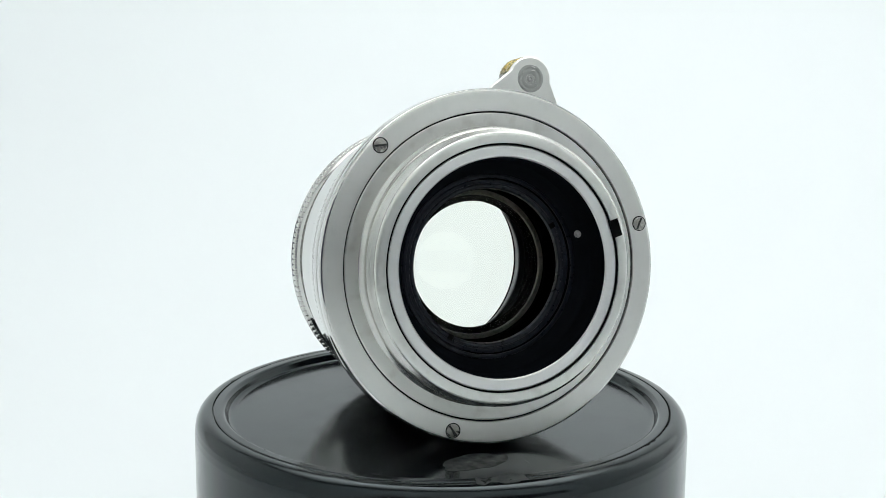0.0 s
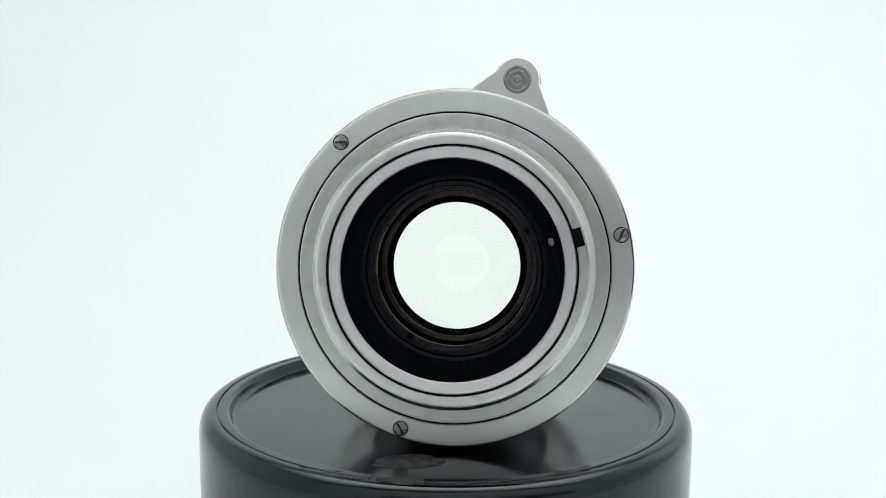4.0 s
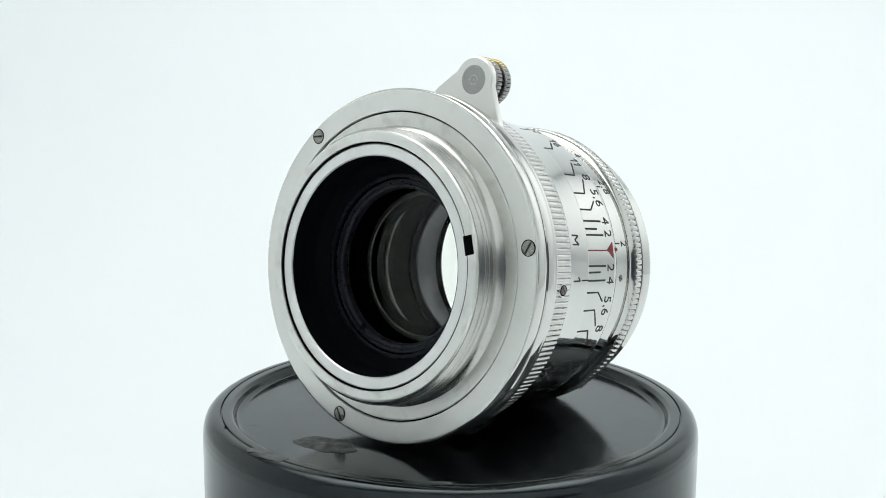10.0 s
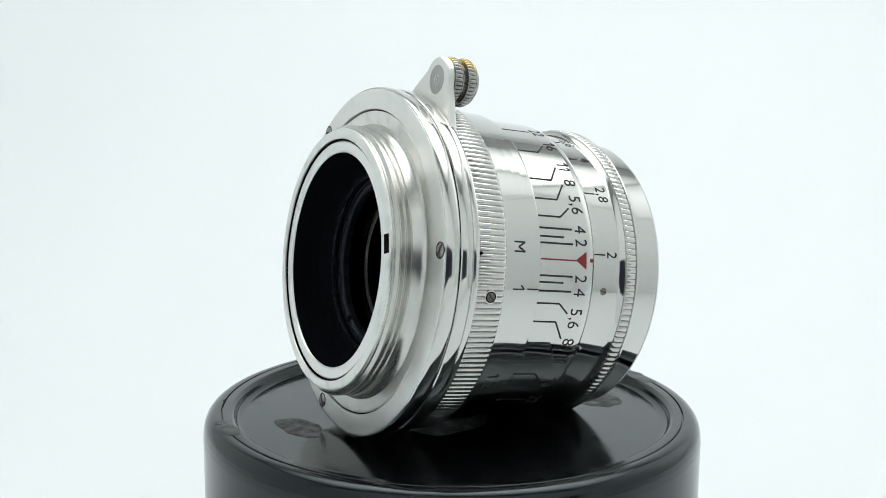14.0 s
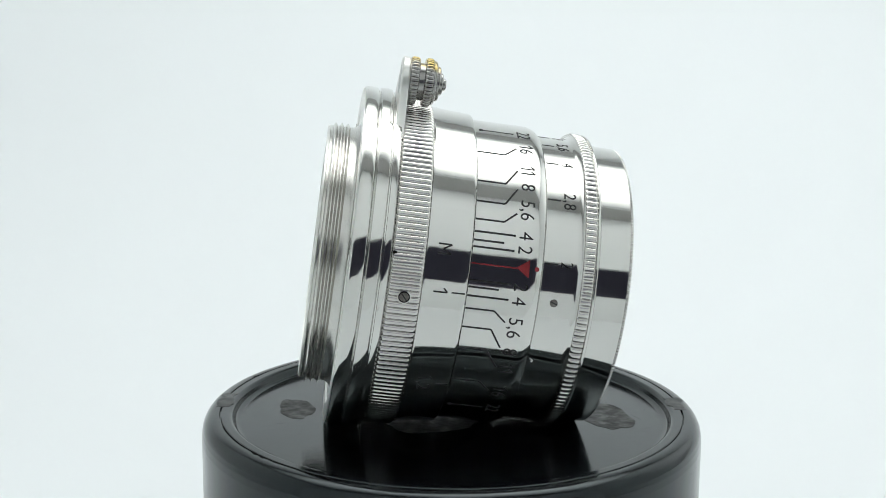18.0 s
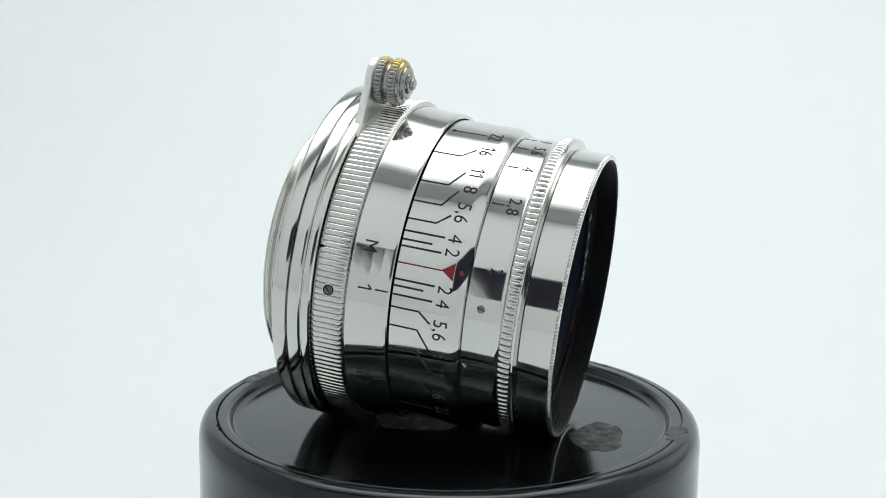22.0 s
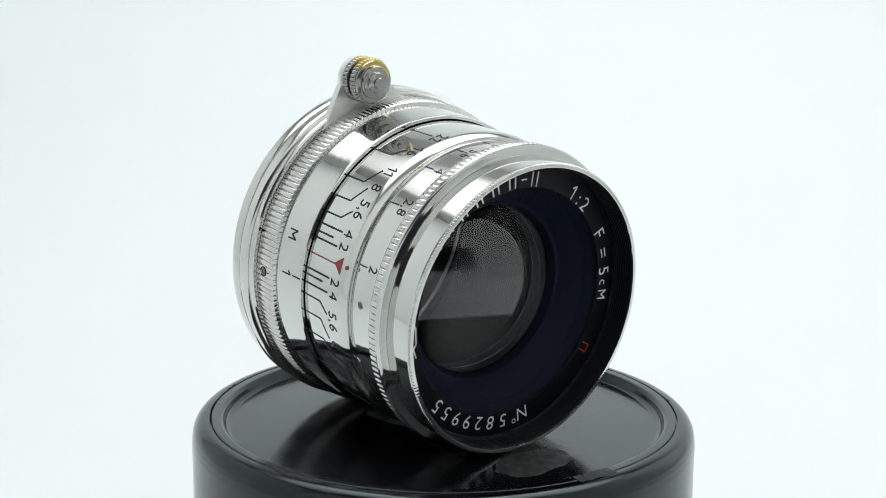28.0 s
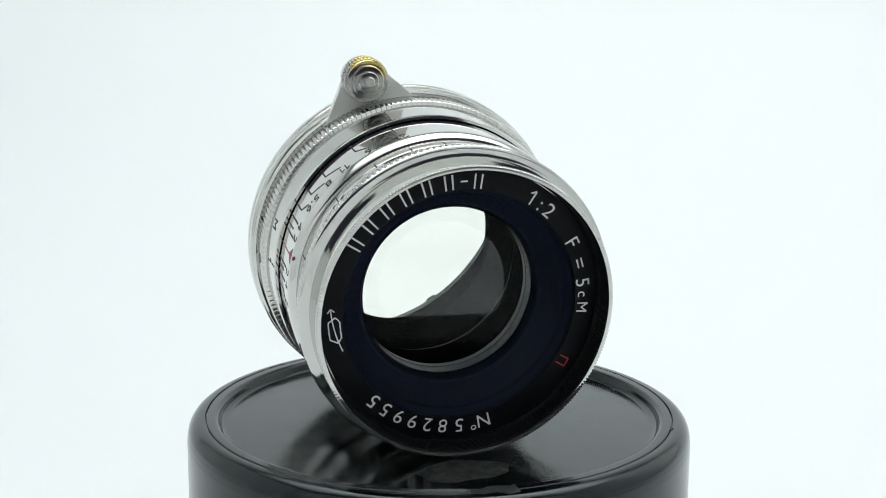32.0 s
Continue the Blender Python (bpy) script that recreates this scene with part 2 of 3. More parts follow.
def on_drum(bm, r, g, a, taper=0.0):
    """Wrap a flat mark (x along the turn, y towards the front, z outwards; mm) round a drum of radius r at angle g, height a; taper narrows it to the front."""
    for v in bm.verts:
        x, y, z = v.co
        t = radians(g) + x / r
        q = (r + z - taper * y) * MM
        v.co = (q * cos(t), q * sin(t), (a + y) * MM)
    return bm


def on_face(bm, r, g, a):
    """Lay a flat mark on a ring-shaped face that looks along +z, letters upright towards the rim, read clockwise."""
    for v in bm.verts:
        x, y, z = v.co
        t = radians(g) - x / r
        v.co = ((r + y) * MM * cos(t), (r + y) * MM * sin(t), (a + z) * MM)
    return bm


def stroke(points, width, lift=0.035, steps=0.5):
    """A painted line through flat points, in mm, cut short enough to follow a drum."""
    bm = bmesh.new()
    for (x0, y0), (x1, y1) in zip(points, points[1:]):
        d = math.hypot(x1 - x0, y1 - y0)
        nx, ny = -(y1 - y0) / d * width / 2, (x1 - x0) / d * width / 2
        n = max(1, int(d / steps))
        rows = []
        for k in range(n + 1):
            x, y = x0 + (x1 - x0) * k / n, y0 + (y1 - y0) * k / n
            rows.append([bm.verts.new((x + s * nx, y + s * ny, z)) for s, z in ((1, 0), (1, lift), (-1, lift), (-1, 0))])
        for p, q in zip(rows, rows[1:]):
            for i in range(4):
                bm.faces.new((p[i], p[(i + 1) % 4], q[(i + 1) % 4], q[i]))
        bm.faces.new(rows[0])
        bm.faces.new(list(reversed(rows[-1])))
    return bm


def glyph(ch, height, lift, bold):
    """One flat character of the built-in font, centred, in mm."""
    if ch == "1":
        w = height * (0.11 + bold * 1.4)
        return stroke([(-0.26 * height, 0.22 * height), (0.03 * height, 0.5 * height), (0.03 * height, -0.5 * height)], w, lift)
    if ch == "M":
        h = height
        return stroke([(-0.38 * h, -0.5 * h), (-0.38 * h, 0.5 * h), (0, -0.1 * h), (0.38 * h, 0.5 * h), (0.38 * h, -0.5 * h)], 0.13 * h, lift)
    cu = bpy.data.curves.new("letters", "FONT")
    cu.body, cu.align_x = ch, "CENTER"
    cu.size, cu.offset, cu.resolution_u = 1.0, bold, 4
    ob = new("letters", cu)
    me = bpy.data.meshes.new_from_object(ob.evaluated_get(bpy.context.evaluated_depsgraph_get()))
    bpy.data.objects.remove(ob)
    bpy.data.curves.remove(cu)
    bm = bmesh.new()
    bm.from_mesh(me)
    bpy.data.meshes.remove(me)
    k = height / 0.70
    for v in bm.verts:
        v.co = (v.co.x * k, v.co.y * k - height / 2, lift)
    return bm


def letters(text, height, lift=0.035, bold=0.012, squeeze=1.0):
    """A flat word, centred, in mm."""
    wide = {"1": 0.52, ",": 0.34, ":": 0.34}
    adv = [wide.get(c, 0.74) * height for c in text]
    x = -sum(adv) / 2
    out = bmesh.new()
    for c, w in zip(text, adv):
        b = glyph(c, height, lift, bold)
        for v in b.verts:
            v.co.x = (v.co.x + x + w / 2) * squeeze
        me = bpy.data.meshes.new("glyph")
        b.to_mesh(me)
        b.free()
        out.from_mesh(me)
        bpy.data.meshes.remove(me)
        x += w
    bmesh.ops.subdivide_edges(out, edges=[e for e in out.edges if e.calc_length() > 0.5], cuts=1)
    return out


def screw(parent, r, slot_turn, m, metal=None):
    """Slotted screw head, r mm, its axis along z."""
    h = lathe([(0, 0.10), (r * 0.8, 0.10), (r * 0.95, 0.05), (r, -0.05), (r, -0.4), (0, -0.4)], 32, closed=False)
    ob = part("screw", h, metal or SCREW, parent, "small slotted steel screw", m)
    # the slot is not cut: a thin dark bar on the head
    s = stroke([(-r * 0.92, 0), (r * 0.92, 0)], r * 0.3, 0.03)
    bmesh.ops.transform(s, matrix=Matrix.Diagonal((MM, MM, MM, 1)), verts=s.verts)
    part("slot", s, SLOT, ob, "", pose(0, 0, 0.09 * MM, 0, 0, slot_turn))
    rim = lathe([(r, 0.03), (r + 0.15, 0.03), (r + 0.15, -0.1), (r, -0.1)], 32)
    part("rim_gap", rim, GAP, ob)
    return ob


def out_of_drum(r, g, a):
    """Pose whose z looks outwards from a drum."""
    t = radians(g)
    z = Vector((cos(t), sin(t), 0))
    x = Vector((-sin(t), cos(t), 0))
    y = z.cross(x)
    return Matrix.Translation((r * MM * cos(t), r * MM * sin(t), a * MM)) @ Matrix((x, y, z)).transposed().to_4x4()


def inside_drum(r, g, a):
    """Pose whose z looks inwards from the wall of a bore."""
    return out_of_drum(r, g, a) @ pose(0, 0, 0, 180)


# ---------------------------------------------------------------- photo tent
BASE = -0.050          # table height under the case


def slab(name, x0, x1, y0, y1, z0, z1, material, label):
    bm = bmesh.new()
    bmesh.ops.create_cube(bm, size=1.0)
    for v in bm.verts:
        v.co = ((x0 + x1) / 2 + v.co.x * (x1 - x0), (y0 + y1) / 2 + v.co.y * (y1 - y0), (z0 + z1) / 2 + v.co.z * (z1 - z0))
    return tagged(new(name, mesh_of(name, bm, material)), label, "wall", kind="structure")


def sweep():
    """Seamless paper: floor that curves up into the back wall."""
    bm = bmesh.new()
    line = [(-0.20, 0.0), (0.08, 0.0)]
    R = 0.37
    for k in range(1, 25):
        t = pi / 2 * k / 24
        line.append((0.08 + R * sin(t), R - R * cos(t)))
    line.append((0.45, 0.50))
    top = [[bm.verts.new((x, y, BASE + z)) for y, z in line] for x in (-0.40, 0.40)]
    low = [[bm.verts.new((x, y + (0.004 if z > 0.2 else 0), BASE + z - 0.004)) for y, z in line] for x in (-0.40, 0.40)]
    n = len(line)
    for k in range(n - 1):
        bm.faces.new((top[0][k], top[1][k], top[1][k + 1], top[0][k + 1]))
        bm.faces.new((low[0][k], low[0][k + 1], low[1][k + 1], low[1][k]))
    ob = new("backdrop", mesh_of("backdrop", bm, PAPER))
    return tagged(ob, "seamless white paper sweep behind and under the case", "backdrop", kind="structure")


sweep()
TOP = BASE + 0.50
slab("wall_left", -0.41, -0.40, -0.20, 0.46, BASE - 0.004, TOP, CLOTH, "white translucent cloth side of a photo tent")
slab("wall_right", 0.40, 0.41, -0.20, 0.46, BASE - 0.004, TOP, CLOTH, "white translucent cloth side of a photo tent")
slab("ceiling", -0.41, 0.41, -0.20, 0.46, TOP, TOP + 0.01, GREY_CLOTH, "cloth top of a photo tent, coloured darker than its walls")
SX, SX1, SZ0, SZ1 = 0.100, 0.270, 0.018, 0.100
slab("wall_front_1", -0.41, -SX, -0.21, -0.20, BASE - 0.004, TOP, CLOTH, "white front flap of a photo tent beside its slot")
slab("wall_front_2", SX1, 0.41, -0.21, -0.20, BASE - 0.004, TOP, CLOTH, "white front flap of a photo tent beside its slot")
slab("wall_front_3", -SX, SX1, -0.21, -0.20, SZ1, TOP, CLOTH, "white front flap of a photo tent above its slot")
slab("wall_front_4", -SX, SX1, -0.21, -0.20, BASE - 0.004, SZ0, CLOTH, "white front flap of a photo tent below its slot")
slab("wall_room", -1.2, 1.2, -0.95, -0.93, -0.8, 1.2, DARK, "dark wall of the room behind the tent")


def light_panel(w, h, m, glow, label):
    """Flat lamp that shines along -z, w by h mm."""
    root = tagged(new("light_panel"), label, "lamp")
    root.matrix_basis = m
    part("diffuser", prism([(-w, -h), (w, -h), (w, h), (-w, h)], -12, -2, 0), glow, root, "glowing white diffuser")
    bm = bmesh.new()
    for x0, x1, y0, y1 in ((-w - 10, w + 10, -h - 10, -h - 1), (-w - 10, w + 10, h + 1, h + 10), (-w - 10, -w - 1, -h - 1, h + 1), (w + 1, w + 10, -h - 1, h + 1)):
        b2 = prism([(x0, y0), (x1, y0), (x1, y1), (x0, y1)], -15, 0, 0)
        me = bpy.data.meshes.new("edge")
        b2.to_mesh(me)
        b2.free()
        bm.from_mesh(me)
        bpy.data.meshes.remove(me)
    part("frame", bm, CLOTH, root)
    return root


light_panel(360, 205, pose(0.03, 0.11, TOP), LIGHT, "white glowing light panel under the tent top")
# added fill, no lamp known there: weak glow that brightens the right side
light_panel(200, 200, pose(0.40, 0.22, BASE + 0.28, 0, 90, 0), SIDE_FILL, "added unseen glowing fill panel in the right side of the tent")


# ---------------------------------------------------------------- case
def lens_case():
    root = tagged(new("lens_case"), "round glossy black bakelite case, scuffed, carrying the lens", "case")
    top = -1.05
    body = lathe([(0, top), (20, top), (33.0, top), (33.5, top + 0.06), (33.85, top + 0.3), (34.1, 0.05), (34.3, 0.34), (34.7, 0.5), (35.85, 0.52), (35.95, 0.46), (36.0, 0.2),
                  (36.12, 0.2), (36.2, 0.5), (36.7, 0.52), (37.2, 0.44), (37.65, 0.26), (38.05, -0.06), (38.4, -0.5), (38.66, -1.1), (38.82, -1.9), (38.9, -2.9), (38.9, -12), (38.75, -49.0), (38.2, -50.0), (0, -50.0)],
                 256, closed=False)
    part("body", body, CASE, root, sharp=50)

    def blot(cx, cy, rx, ry, turn, seed, z=top):
        rnd = random.Random(seed)
        out = []
        n = 40
        ph = [rnd.uniform(0, tau) for _ in range(5)]
        for k in range(n):
            t = tau * k / n
            w = 1 + 0.06 * sin(3 * t + ph[0]) + 0.05 * sin(5 * t + ph[1]) + 0.03 * sin(9 * t + ph[2]) + rnd.uniform(-0.02, 0.02)
            x, y = rx * w * cos(t), ry * w * sin(t)
            out.append((cx + x * cos(turn) - y * sin(turn), cy + x * sin(turn) + y * cos(turn)))
        part("scuff_mark", prism(out, z + 0.004, z + 0.05), SCUFF, root, "dull grey glue residue")
    blot(-24.5, 3.9, 2.75, 5.0, 0.15, 3)
    blot(24.2, -3.6, 3.9, 6.5, 0.05, 5)
    blot(-3.7, -5.4, 6.8, 4.0, 0.05, 8)
    rnd = random.Random(11)

    def chip(g, width, z, seed):
        """Torn flake over the seam of the rim."""
        q = random.Random(seed)
        out = []
        for k in range(9):
            t = radians(g - width / 2 + width * k / 8)
            r = 36.9 + q.uniform(-0.4, 0.5) * (1 if 0 < k < 8 else 0.2)
            out.append((r * cos(t), r * sin(t)))
        for k in range(8, -1, -1):
            t = radians(g - width / 2 + width * k / 8)
            r = 34.6 + q.uniform(-0.4, 0.6)
            out.append((r * cos(t), r * sin(t)))
        part("rim_flake", prism(out, z, z + 0.09), FLAKE, root, "torn black flake on the rim")
    chip(173, 11, 0.46, 2)
    chip(-5, 10, 0.46, 4)
    for k in range(26):
        t, r = rnd.uniform(0, tau), 33 * math.sqrt(rnd.random())
        d, w = rnd.uniform(0, tau), rnd.uniform(0.3, 1.6)
        x, y = r * cos(t), r * sin(t)
        s = stroke([(x, y), (x + w * cos(d), y + w * sin(d))], rnd.uniform(0.04, 0.1), 0.01)
        bmesh.ops.transform(s, matrix=Matrix.Diagonal((MM, MM, MM, 1)), verts=s.verts)
        part("scratch", s, SCUFF, root, "", pose(0, 0, top * MM))
    for g in (-143.5, -146.5, 55, 150):
        t = radians(g)
        q = stroke([(36.0 * cos(t), 36.0 * sin(t)), (36.4 * cos(t + 0.02), 36.4 * sin(t + 0.02)), (36.3 * cos(t + 0.035), 36.3 * sin(t + 0.035))], 0.22, 0.12)
        bmesh.ops.transform(q, matrix=Matrix.Diagonal((MM, MM, MM, 1)), verts=q.verts)
        part("rim_nick", q, GAP, root, "", pose(0, 0, 0.42 * MM))
    rnd = random.Random(21)
    arc = []
    for g in range(-166, -112, 2):
        r = 36.12 + rnd.uniform(-0.05, 0.07)
        arc.append((r * cos(radians(g)), r * sin(radians(g))))
    q = stroke(arc, 0.2, 0.1)
    bmesh.ops.transform(q, matrix=Matrix.Diagonal((MM, MM, MM, 1)), verts=q.verts)
    part("rim_crack", q, GAP, root, "black crack along the seam of the rim", pose(0, 0, 0.42 * MM))
    return root


# ---------------------------------------------------------------- lens
def camera_lens():
    L = tagged(new("camera_lens"), "old chrome rangefinder camera lens lying on the black case", "lens")

    # rear mount
    fl = part("mount_flange", lathe([(22.36, 0.15), (22.42, 0), (25.15, 0), (25.3, 0.05), (25.3, 0.5), (22.36, 0.5)]), SATIN, L, "satin chrome mounting flange")
    part("flange_rim", lathe([(22.4, 0.3), (25.28, 0.09), (25.5, 0.16), (25.6, 0.3), (25.65, 0.6), (25.675, 1.0), (25.665, 1.5), (25.62, 1.9), (25.52, 2.1), (25.3, 2.2), (25.12, 2.24), (25.1, 2.35), (22.4, 2.35)]), BUFFED, L, "polished rounded edge of the flange")
    for g in (-42.65, 77.35, -162.65):
        t = radians(g)
        screw(fl, 0.98, g * 2, Matrix.Translation((24.16 * MM * cos(t), 24.16 * MM * sin(t), 0)) @ pose(0, 0, 0, 180))
    part("recess_ring", lathe([(19.0, 0.35), (22.0, 0.24), (22.14, 0.3), (22.16, 2.2), (19.0, 2.2)]), TURNED, L, "brushed recessed ring with dark stains")
    part("joint_gap", ring(22.1, 22.4, 0.5, 2.0, 0.02), GAP, L)
    prof = [(17.56, -4.2), (18.95, -4.3), (19.15, -4.15)]
    a = -3.85
    while a < -1.6:
        prof += [(19.12, a), (19.62, a + 0.3), (19.62, a + 0.42), (19.12, a + 0.75)]
        a += 0.9
    prof += [(19.15, -1.2), (19.22, -0.75), (19.4, -0.3), (19.7, 0.05), (20.1, 0.26), (20.3, 0.36), (17.56, 0.36)]
    part("mount_thread", lathe(prof), THREAD, L, "turned screw thread of the mount")
    part("thread_face", lathe([(17.52, -4.3), (17.58, -4.6), (18.7, -4.6), (18.98, -4.5), (19.1, -4.25), (17.52, -4.2)]), TURNED, L, "turned end face of the mount thread")
    part("collar_gap", ring(17.32, 17.54, -4.4, 0, 0.01), GAP, L)
    nt = prism([(-1.3, -0.7), (1.3, -0.7), (1.3, 0.75), (-1.3, 0.75)], -0.02, 0.4)
    part("notch", nt, GAP, L, "black rectangular notch in the collar", Matrix.Rotation(radians(74.0), 4, "Z") @ pose(0.01795, 0, -0.0046, 0, 0, 90))
    part("cam_ring", lathe([(15.6, -4.05), (15.75, -4.25), (17.18, -4.25), (17.34, -4.1), (17.34, 0), (15.6, 0)]), CAM, L, "plain silver ring inside the thread")
    part("rear_cone", lathe([(15.42, -3.95), (15.42, -1.0), (15.2, 0.2), (14.4, 1.0), (13.5, 1.62), (13.4, 2.0), (12.9, 2.2), (12.9, 2.8), (15.59, 2.8), (15.59, -4.0)]), MATT, L, "matt black lining of the rear tube")
    part("paint_dot", lathe([(0, 0.06), (0.5, 0.05), (0.66, -0.1)], 16, False), SPECK, L, "white paint speck in the rear tube", inside_drum(14.4, 73.4, 0.95) @ pose(0, 0, 0, -50))
    rr = part("rear_retaining_ring", lathe([(11.3, 3.6), (11.35, 2.75), (11.5, 2.5), (11.7, 2.38), (11.9, 2.36), (11.95, 2.46), (12.1, 2.46), (12.15, 2.34), (12.6, 2.3), (12.72, 2.4), (12.75, 3.6)]), SEMI, L, "blue-black retaining ring with two slots")
    part("lining_step", ring(12.85, 13.45, 1.55, 2.0, 0.06), SEMI, L, "thin black step in the rear lining")
    for g in (62, 212):
        t = radians(g)
        part("spanner_slot", prism([(-0.4, -0.7), (0.4, -0.7), (0.4, 0.7), (-0.4, 0.7)], -0.1, 0.2), GAP, rr, "", Matrix.Translation((12.05 * MM * cos(t), 12.05 * MM * sin(t), 2.45 * MM)) @ pose(0, 0, 0, 0, 0, g + 90))
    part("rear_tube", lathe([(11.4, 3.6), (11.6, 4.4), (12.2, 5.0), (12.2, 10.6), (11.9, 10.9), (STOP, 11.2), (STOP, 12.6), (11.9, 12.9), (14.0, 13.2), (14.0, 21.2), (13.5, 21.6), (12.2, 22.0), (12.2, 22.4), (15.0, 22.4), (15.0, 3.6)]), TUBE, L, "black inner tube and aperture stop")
    part("element_edge", lathe([(10.2, 10.75), (10.35, 10.65), (11.0, 10.75), (11.0, 11.0), (10.2, 11.0)]), DULL, L, "thin bright edge of a glass element")
    part("element_edge", lathe([(10.9, 15.9), (11.0, 15.75), (11.25, 15.75), (11.3, 16.1), (10.9, 16.1)]), DULL, L, "thin bright edge of a glass element")
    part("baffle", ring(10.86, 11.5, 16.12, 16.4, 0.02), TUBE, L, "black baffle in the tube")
    part("glass_seat", lathe([(11.3, 22.7), (11.4, 22.45), (12.72, 22.45), (12.72, 27.1), (12.55, 27.15), (12.45, 27.0), (11.75, 24.2), (11.7, 24.0), (11.55, 23.9)]), SEAT, L, "light grey seat behind the front glass")
    back = part("rear_glass", element(11.2, 7.55, 400.0, 90.0, 3.0), REAR_GLASS, L, "clear rear lens element")
    glass = part("front_glass", element(12.7, 27.9, 21.5, -50.0, 0.6), GLASS, L, "domed clear coated front lens element")
    glass.data.materials.append(BLOOMED)
    glass.data.materials.append(EDGE)
    for f in glass.data.polygons:
        if abs(f.normal.z) < 0.1:
            f.material_index = 2
        elif f.normal.z < 0:
            f.material_index = 1

    back.data.materials.append(EDGE)
    for f in back.data.polygons:
        if abs(f.normal.z) < 0.1:
            f.material_index = 1
    for ob in L.children:
        if ob.name.split(".")[0] in ("rear_glass", "front_glass"):
            ob.visible_shadow = False

    # rings
    part("flange_step", lathe([(22, 2.35), (25.1, 2.35), (25.46, 2.4), (25.6, 2.53), (25.65, 2.9), (25.67, 3.3), (25.65, 3.8), (25.6, 4.05), (25.44, 4.2), (25.15, 4.28), (25.14, 4.42), (25.24, 4.49), (25.3, 4.75), (25.29, 5.1), (25.2, 5.34), (24.95, 5.5), (22, 5.5)]), BUFFED, L, "polished stepped ring")
    kn = part("focusing_ring", knurl(21.5, 24.62, 5.58, 10.05, 186, 0.26, 0.45), KNURLED, L, "chrome focusing ring with fine knurling", sharp=50)
    part("knurl_gap", ring(22, 24.3, 5.45, 5.62, 0.02), GAP, L)
    screw(kn, 0.62, 40, out_of_drum(24.66, 90.9, 7.9), metal=DULL)
    part("screw_seat", lathe([(0.76, 0.02), (0.92, 0.0), (0.94, -0.3), (0.76, -0.3)], 32), CHROME, kn, "", out_of_drum(24.62, 90.9, 7.9))
    part("dark_pit", lathe([(0, 0.06), (0.28, 0.06), (0.34, -0.3), (0, -0.3)], 24, False), GAP, kn, "dark pit in the edge of the knurling", out_of_drum(24.53, 77.6, 5.98))
    A = part("distance_ring", lathe([(21.5, 10.05), (23.65, 10.05), (23.87, 10.14), (23.93, 10.3), (23.82, 11.6), (23.7, 13.1), (23.6, 14.6), (23.53, 15.95), (23.48, 16.14), (23.36, 16.25), (21.5, 16.25)]), CHROME, L, "mirror-bright distance ring")
    B = part("depth_scale_ring", lathe([(21, 16.32), (22.7, 16.32), (22.8, 16.42), (22.8, 24.6), (22.72, 25.2), (22.5, 25.8), (22.2, 26.2), (21.8, 26.34), (21, 26.34)]), CHROME, L, "mirror-bright depth of field ring")
    part("ring_gap", ring(21, 22.1, 16.1, 16.7, 0.02), GAP, L)
    part("ring_gap", ring(22.75, 22.95, 16.2, 16.27, 0.01), GAP, L, "black joint beside the distance ring")
    part("ring_gap", ring(20, 21.45, 26.2, 26.5, 0.02), GAP, L)
    C = part("aperture_ring", lathe([(20, 26.38), (21.6, 26.38), (21.7, 26.5), (21.7, 31.2), (21.85, 31.55), (22.2, 31.85), (22.3, 31.95), (20, 31.95)]), CHROME, L, "mirror-bright aperture ring")
    part("aperture_grip", knurl(20, 22.72, 31.85, 33.6, 160, 0.24, 0.4), KNURLED, L, "scalloped chrome grip", sharp=50)
    part("grip_edge", lathe([(20, 33.52), (22.5, 33.52), (22.7, 33.6), (22.72, 33.75), (22.64, 33.92), (22.4, 34.05), (21.6, 34.14), (21.3, 34.22), (20, 34.22)]), CHROME, L, "smooth rounded lip of the grip")
    part("bezel_gap", ring(19.8, 20.9, 34.05, 34.35, 0.01), GAP, L)
    part("front_bezel", lathe([(19.6, 35.3), (19.6, 34.28), (21.15, 34.25), (21.26, 34.33), (21.2, 38.6), (21.08, 38.7), (20.7, 38.85), (20.58, 38.7), (20.58, 35.3)]), CHROME, L, "plain polished front bezel")
    part("milled_edge", knurl(20.5, 21.16, 38.62, 39.08, 260, 0.2, 0.1, 4), CHROME, L, "finely milled front edge", sharp=50)
    prof = [(20.56, 39.0)]
    a = 38.8
    while a > 35.8:
        prof += [(20.36, a), (20.42, a - 0.18)]
        a -= 0.36
    prof += [(20.2, 35.35), (20.4, 35.2), (20.56, 35.3)]
    part("filter_thread", lathe(prof), BLACK, L, "black filter thread inside the bezel")
    N = part("name_ring", lathe([(16.85, 35.15), (16.95, 35.31), (20.1, 35.31), (20.3, 35.2), (20.3, 34.4), (16.85, 34.4)]), BLACK, L, "black engraved name ring")
    prof = [(16.9, 35.1), (16.75, 34.6), (16.1, 33.5)]
    for k in range(13):
        r0 = 16.0 - k * 0.18
        a0 = 33.2 - k * 0.25
        prof += [(r0, a0), (r0 - 0.07, a0 - 0.13), (r0 - 0.12, a0 - 0.16)]
    prof += [(13.3, 29.8)]
    prof += [(13.1, 29.1), (12.9, 28.7), (12.88, 27.2), (12.75, 26.8), (12.75, 24.85), (17, 24.85), (17, 35.1)]
    part("front_cone", lathe(prof), NAVY, L, "ridged blue-black front cone")

    # infinity lock
    cx, cy = 28.75 * cos(radians(17.3)), 28.75 * sin(radians(17.3))
    tip = [(cx + 3.28 * cos(radians(17.3 + k)), cy + 3.28 * sin(radians(17.3 + k))) for k in range(84, -86, -12)]
